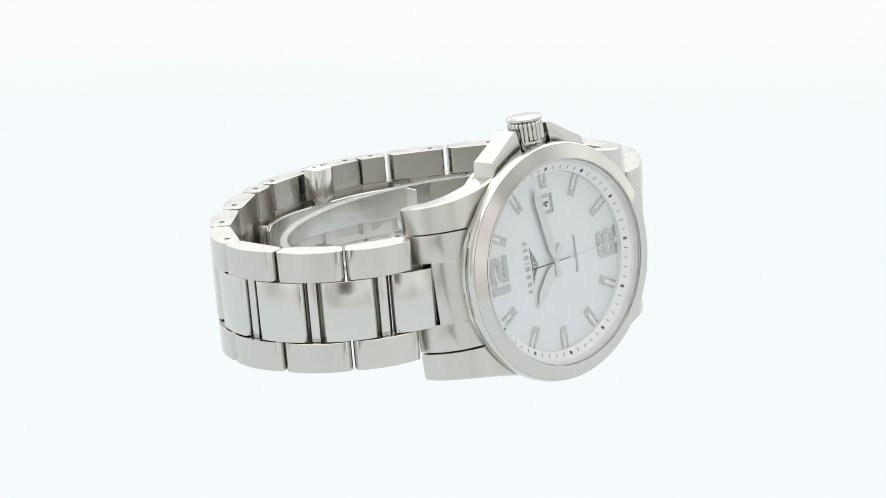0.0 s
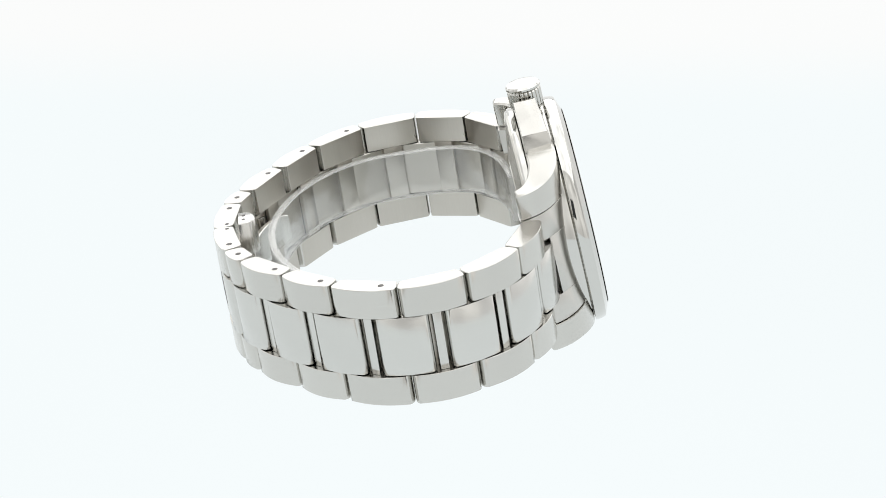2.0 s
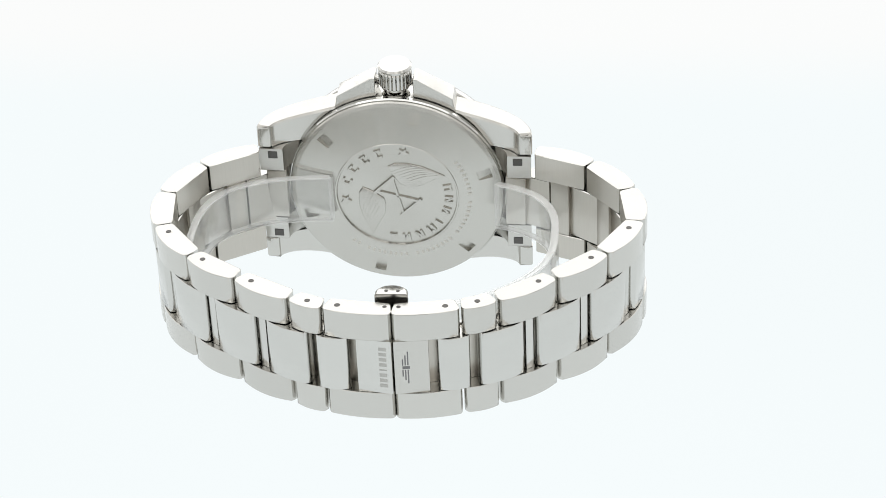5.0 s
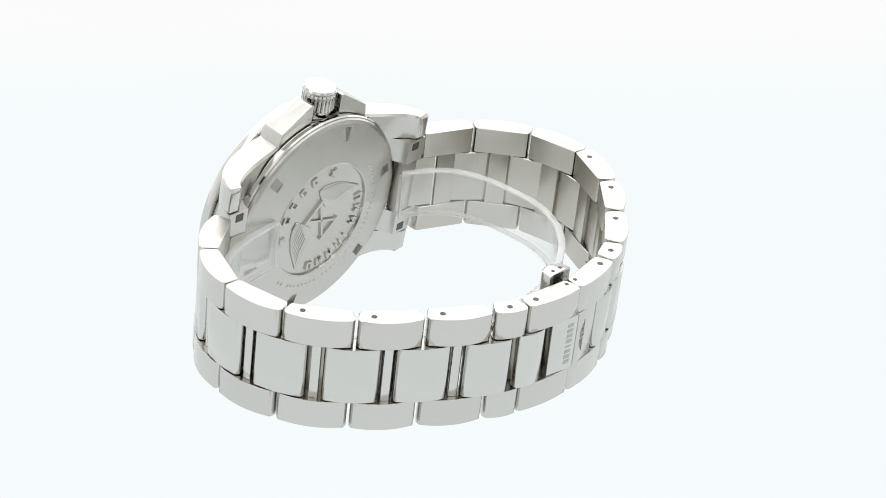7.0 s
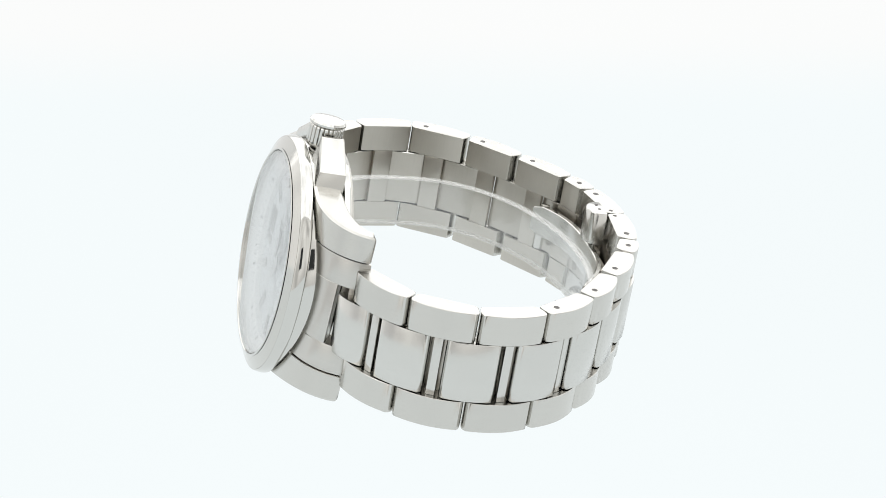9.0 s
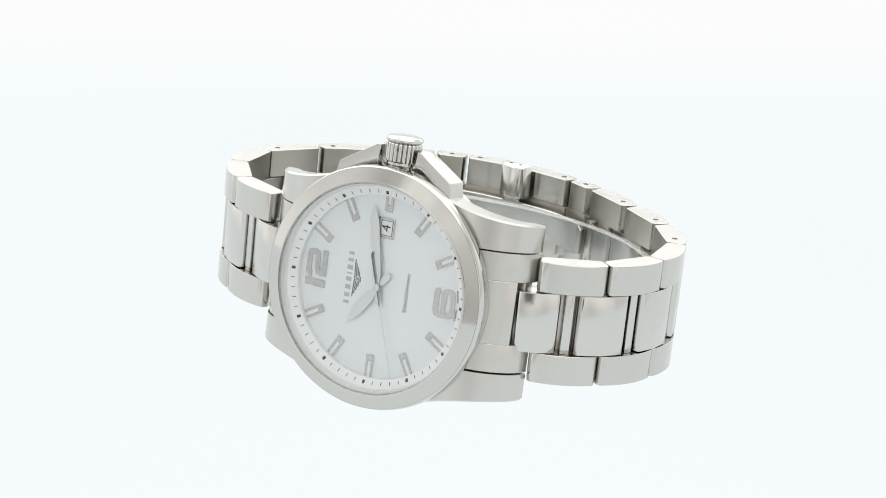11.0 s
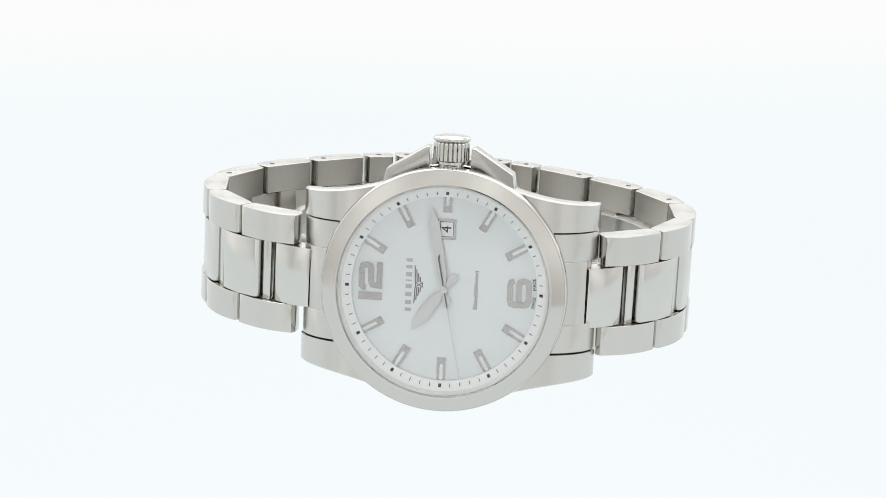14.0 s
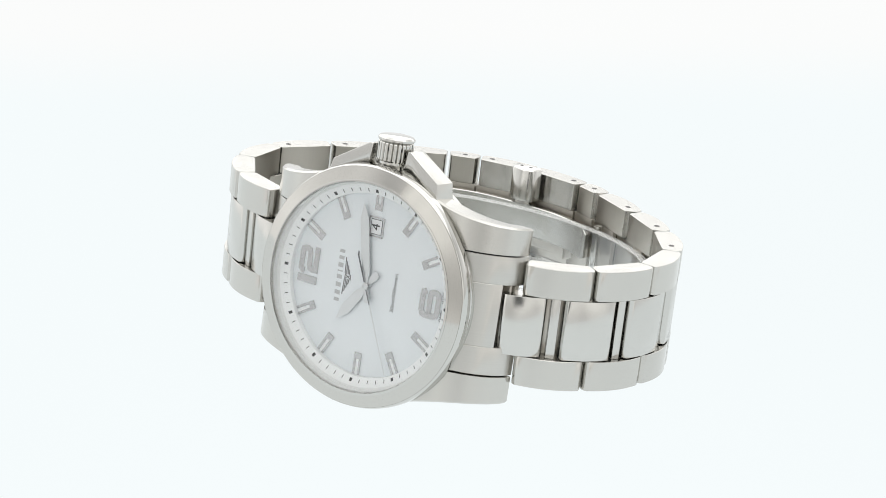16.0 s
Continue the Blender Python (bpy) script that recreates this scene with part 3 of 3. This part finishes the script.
def link_profile(length, bulge, thick=THICK, n=12):
    """Outline in y, z of a cushion-shaped link: flat inside, arched outside, round ends."""
    h = length / 2
    low = OUT - thick
    k = 0.62
    pts = [(-h + k + 0.5, low), (h - k - 0.5, low), (h - k - 0.12, low + 0.12), (h - k + 0.08, low + 0.45), (h - 0.22, low + 1.4), (h, OUT - 1.0), (h - 0.1, OUT - 0.5), (h - 0.35, OUT - 0.12)]
    for i in range(n + 1):
        u = 1 - 2 * i / n
        pts.append((u * (h - 0.7), OUT + bulge * (1 - u * u)))
    pts += [(-h + 0.35, OUT - 0.12), (-h + 0.1, OUT - 0.5), (-h, OUT - 1.0), (-h + 0.22, low + 1.4), (-h + k - 0.08, low + 0.45), (-h + k + 0.12, low + 0.12)]
    return pts


def inside_satin(ob):
    """The inner face of a link is matt, with its shade in a darker colour."""
    ob.data.materials.append(satin)
    for p in ob.data.polygons:
        if p.normal.z < -0.8:
            p.material_index = 1
    return crisp_sides(ob)


def crisp_sides(ob):
    """The side faces of a link are ground flat."""
    for p in ob.data.polygons:
        if abs(p.normal.x) > 0.98:
            p.use_smooth = False
    return ob


def extrude_x(profile, x0, x1, c=0.08):
    """A link body across x with small chamfers on both side faces."""
    cy = sum(p[0] for p in profile) / len(profile)
    cz = sum(p[1] for p in profile) / len(profile)
    def shrunk(s):
        return [(cy + (y - cy) * (1 - s / 5), cz + (z - cz) * (1 - s / 1.7)) for y, z in profile]
    small = shrunk(c)
    rows = [[(x0, y, z) for y, z in small], [(x0 + c, y, z) for y, z in profile], [(x1 - c, y, z) for y, z in profile], [(x1, y, z) for y, z in small]]
    return loft(rows)


def lathe_x(r, x):
    """A small disc across x, coloured dark for the shade in a pin hole."""
    bm = bmesh.new()
    bmesh.ops.create_cone(bm, cap_ends=True, segments=14, radius1=r, radius2=r, depth=0.08, matrix=Matrix.Translation((x, 0, 0)) @ Matrix.Rotation(math.pi / 2, 4, "Y"))
    return bm


def build_bracelet(watch):
    top_x, mid = 10.0, 5.0

    def outer(m, length, holes, bulge=0.55, bar=True):
        link = inside_satin(part("bracelet_link", extrude_x(link_profile(length, bulge), mid + 0.1, top_x), brushed, watch, "brushed steel outer link", m))
        inside_satin(part("side_plate", extrude_x(link_profile(length, bulge), -top_x, -mid - 0.1), brushed, link))
        if bar:
            part("cross_bar", box(2 * mid + 0.2, 1.5, 2.3, 0.2, (0, 0, OUT - 1.35)), polished_link, link)
        part("cross_plate", box(2 * mid + 0.2, min(3.5, length * 0.62) if bar else length * 0.9, 0.8, 0.15, (0, 0, OUT - THICK + 0.5)), satin, link)
        for hy in holes:
            for sx in (1, -1):
                part("pin_hole", lathe_x(0.48, sx * (top_x - 0.015)), hole_shade, link, "", at(0, hy, OUT - THICK / 2 + 0.15), smooth=0)
        return link

    for side, flip in ((SIDE_12, 1), (SIDE_6, -1)):
        n = len(side) - 1
        for i in range(n):
            m, length = seat(side[i], side[i + 1])
            m = BAND @ m
            hole = []
            if i == n - 1:
                hole = [0.0]
            elif i >= 3:
                hole = [-0.24 * length]
            outer(m, length - 0.48, hole, 0.8 if i < n - 1 else 0.3, bar=i < n - 1)
        # centre links sit across the joints of the outer links
        for i in range(0, n):
            a, b = Vector(side[max(0, i - 1)]), Vector(side[i])
            c = Vector(side[i + 1])
            if i == 0:
                p0, p1 = Vector((flip * 22.2, 4.1 if flip > 0 else 3.75)), b + (c - b) * 0.38
            else:
                k = 0.395 if i < n - 1 else 0.58
                p0, p1 = b + (a - b) * 0.395, b + (c - b) * k
            m, length = seat(p0, p1)
            lift = 0.0 if i == 0 else 0.55
            inside_satin(part("centre_link", extrude_x(link_profile(length, 0.42, THICK - 0.3), -mid + 0.05, mid - 0.05, 0.12), polished_link, watch, "polished steel centre link", BAND @ m @ at(0, 0, lift)))


def build_clasp(watch):
    a, s, b = (16.2, -49.1), (5.5, -51.0), (-5.6, -49.7)
    for p, q, mat, label, ends in ((a, s, brushed, "brushed steel clasp cover with a winged mark", (SIDE_12[-2], SIDE_12[-1])),
                                   (b, s, polished_link, "steel clasp cover with a polished name panel", (SIDE_6[-2], SIDE_6[-1]))):
        m, length = seat(p, q)
        length -= 0.08
        prof = link_profile(length, 0.45, THICK + 0.1)
        cl = crisp_sides(part("clasp_cover", extrude_x(prof, 5.05, 10.05, 0.08), brushed, watch, label, BAND @ m))
        crisp_sides(part("side_plate", extrude_x(prof, -10.05, -5.05, 0.08), brushed, cl))
        half = length * 0.52
        panel = part("panel", box(10.06, half, 2.6, 0.12, (0, length / 2 - half / 2, OUT - 1.12)), mat, cl)
        part("floor_plate", box(10.1, length * 0.95, 0.8, 0.1, (0, 0, OUT - THICK + 0.4)), satin, cl)
        for hy in (-0.3, 0.38):
            for sx in (1, -1):
                part("pin_hole", lathe_x(0.5 if hy < 0 else 0.36, sx * 10.03), hole_shade, cl, "", at(0, hy * length, OUT - THICK / 2 + (0.1 if hy < 0 else -0.6)), smooth=0)
        # centre link between the cover and the half link
        g0, g1 = Vector(ends[0]), Vector(ends[1])
        p0 = g0 + (g1 - g0) * 0.78
        p1 = Vector(p) + (Vector(q) - Vector(p)) * 0.36
        m2, l2 = seat(p0, p1)
        part("centre_link", extrude_x(link_profile(l2, 0.35, THICK - 0.3), -4.95, 4.95, 0.12), polished_link, watch, "polished steel centre link", BAND @ m2 @ at(0, 0, 0.3))
        if mat is brushed:
            for sx in (1, -1):
                for k in range(3):
                    part("wing_mark", box(2.6 - 0.7 * k, 0.22, 0.05, 0.0, (sx * (1.75 - 0.35 * k), length / 2 - 2.2 + 0.42 * k, OUT + 0.19)), grey_ink, panel, smooth=0)
            part("wing_mark", box(0.5, 1.2, 0.05, 0.0, (0, length / 2 - 1.9, OUT + 0.19)), grey_ink, panel, smooth=0)
        else:
            for k in range(8):
                part("name_bar", box(0.62 if k != 4 else 0.25, 1.25, 0.05, 0.0, (-3.5 + k, length / 2 - 1.5, OUT + 0.19)), engraved, panel, smooth=0)
    # push pieces at the split, one at each side of the band
    m, length = seat(a, b)
    for sx in (1, -1):
        base = OUT - THICK + 0.35
        dome = [(2.65 * math.cos(math.pi * k / 12) + 0.1, base - 2.9 * math.sin(math.pi * k / 12) ** 0.6) for k in range(13)]
        top = 11.1 if sx > 0 else 9.9
        bm = loft([[(sx * x, y * k, base + (z - base) * k) for y, z in dome] for x, k in ((5.0, 0.9), (5.2, 1.0), (top - 0.35, 1.0), (top, 0.86))])
        push = part("push_piece", bm, polished_link, watch, "polished steel clasp push piece", BAND @ m, smooth=50)
        for sy in (1, -1):
            part("pin_hole", lathe_x(0.3, sx * top), hole_shade, push, "", at(0, sy * 0.95, base - 0.9), smooth=0)
        part("foot", box(1.6, 3.0, 1.2, 0.2, (sx * 4.6, 0, OUT - THICK - 0.1)), polished, push)
    # folding blades inside the clasp
    for x0, x1, dz, y0, y1, mat in ((-1.2, 4.4, -45.5, -12.0, 21.6, polished_link), (-3.4, 2.6, -46.9, -7, 18, satin)):
        rows = []
        for i in range(25):
            y = y0 + (y1 - y0) * i / 24
            z = dz + 0.0011 * abs(y - 5) ** 3
            e = 0.6 if i in (0, 24) else 0.0
            rows.append([(x0 + e, y, z), (x0 + e + 0.15, y, z + 0.15), (x1 - e - 0.15, y, z + 0.15), (x1 - e, y, z), (x1 - e, y, z - 0.7), (x0 + e, y, z - 0.7)])
        blade = part("folding_blade", loft(rows), mat, watch, "polished steel folding clasp blade", BAND)
        if mat is not satin:
            for y, z in ((-11.6, -45.0), (21.4, -42.4)):
                bm = bmesh.new()
                bmesh.ops.create_cone(bm, cap_ends=True, segments=24, radius1=0.85, radius2=0.85, depth=8.4, matrix=Matrix.Translation((0.2, y, z)) @ Matrix.Rotation(math.pi / 2, 4, "Y"))
                part("hinge_roll", bevel(bm, 0.12), polished, blade, "", smooth=40)
        else:
            for y in (-4, 4, 12):
                part("hinge_block", box(7.2, 2.2, 1.6, 0.2, (0, y, dz + 0.0011 * abs(y - 5) ** 3 + 0.1)), satin, blade)


def build_watch():
    watch = tagged(new("wristwatch"), "stainless steel wristwatch with silvered dial, lying on its side", "wristwatch")
    bore(build_case(watch))
    sec = build_dial(watch)
    build_caseback(watch)
    build_bracelet(watch)
    build_clasp(watch)
    return watch, sec


lug_steel = steel("brushed_lug_steel", STEEL, 0.21, (6000, 60, 60), 0.03, 0.03, 0.7, vary=0.07, axis="X")
end_steel = steel("brushed_end_steel", STEEL, 0.3, (6000, 60, 60), 0.03, 0.03, 0.7, vary=0.07, axis="X")
bezel_steel = steel("circular_brushed_steel", STEEL, 0.1, (2600, 2600, 2600), 0.0, 0.02, 0.6, vary=0.07)
watch, seconds_hand = build_watch()


def build_cuff():
    """Clear plastic display cuff inside the bracelet."""
    cuff = tagged(new("display_cuff"), "clear plastic open cuff holding the bracelet in shape", "display stand")
    rows = []
    for i in range(73):
        a = radians(-261.5 + 323.2 * i / 72)
        ca, sa = math.cos(a), math.sin(a)
        # flatter behind the case back than inside the clasp
        e = 0.6 if sa > 0 else 1.0
        u, v = math.copysign(abs(ca) ** e, ca), math.copysign(abs(sa) ** e, sa)
        hi, ho = (20.3, 21.3) if sa > 0 else (21.8, 22.9)
        y, z = -1.8 + 30.6 * u, -20.3 + hi * v
        yo, zo = -1.8 + 31.7 * u, -20.3 + ho * v
        rows.append([(-4.0, y, z), (4.4, y, z), (4.7, (y + yo) / 2, (z + zo) / 2), (4.4, yo, zo), (-4.0, yo, zo), (-4.3, (y + yo) / 2, (z + zo) / 2)])
    part("band", loft(rows), clear_plastic, cuff, "", BAND)
    for sx in (1, -1):
        rim = []
        for r in rows:
            (y, z), (yo, zo) = r[0][1:], r[3][1:]
            dy, dz = (yo - y) * 0.12, (zo - z) * 0.12
            x0, x1 = 0.2 + sx * 4.25, 0.2 + sx * 4.52
            rim.append([(x0, y - dy, z - dz), (x1, y, z), (x1, yo, zo), (x0, yo + dy, zo + dz)])
        part("rim", loft(rim), plastic_edge, cuff, "plastic edge coloured pale for the light in it", BAND)
    for end in (rows[0], rows[-1]):
        (y, z), (yo, zo) = end[0][1:], end[3][1:]
        part("end_edge", box(8.4, 0.9, 0.9, 0.2, (0.2, (y + yo) / 2, (z + zo) / 2)), plastic_edge, cuff, "", BAND)
    return cuff


cuff = build_cuff()


def motions():
    """The table turns the watch; the seconds hand steps."""
    lie = Matrix(((0.0155, -0.9996, -0.0227, 0), (0.2354, 0.0257, -0.9716, 0), (0.9718, 0.0097, 0.2357, 0), (0, 0, 0, 1)))
    lie = Matrix.Translation((0.00595, -0.02664, 0.00445)) @ lie
    rows = [(t, Matrix.Rotation(radians(a), 4, "Z") @ lie) for t, a in TURN]
    walk(watch, rows)
    walk(cuff, rows)
    steps, last = [], None
    for i in range(321):
        t = i * 0.05
        k = next(j for j in range(len(TURN) - 1) if TURN[j + 1][0] >= t - 1e-9)
        (t0, a0), (t1, a1) = TURN[k], TURN[k + 1]
        a = a0 + (a1 - a0) * (t - t0) / (t1 - t0)
        s = 30 + math.floor((a - 37.7) / 24.2)
        if s != last or i == 320:
            if last is not None:
                steps.append((max(0, t - 0.05), at(0, 0, -0.8, 0, 0, -6 * last)))
            steps.append((t, at(0, 0, -0.8, 0, 0, -6 * s)))
            last = s
    walk(seconds_hand, steps)


motions()
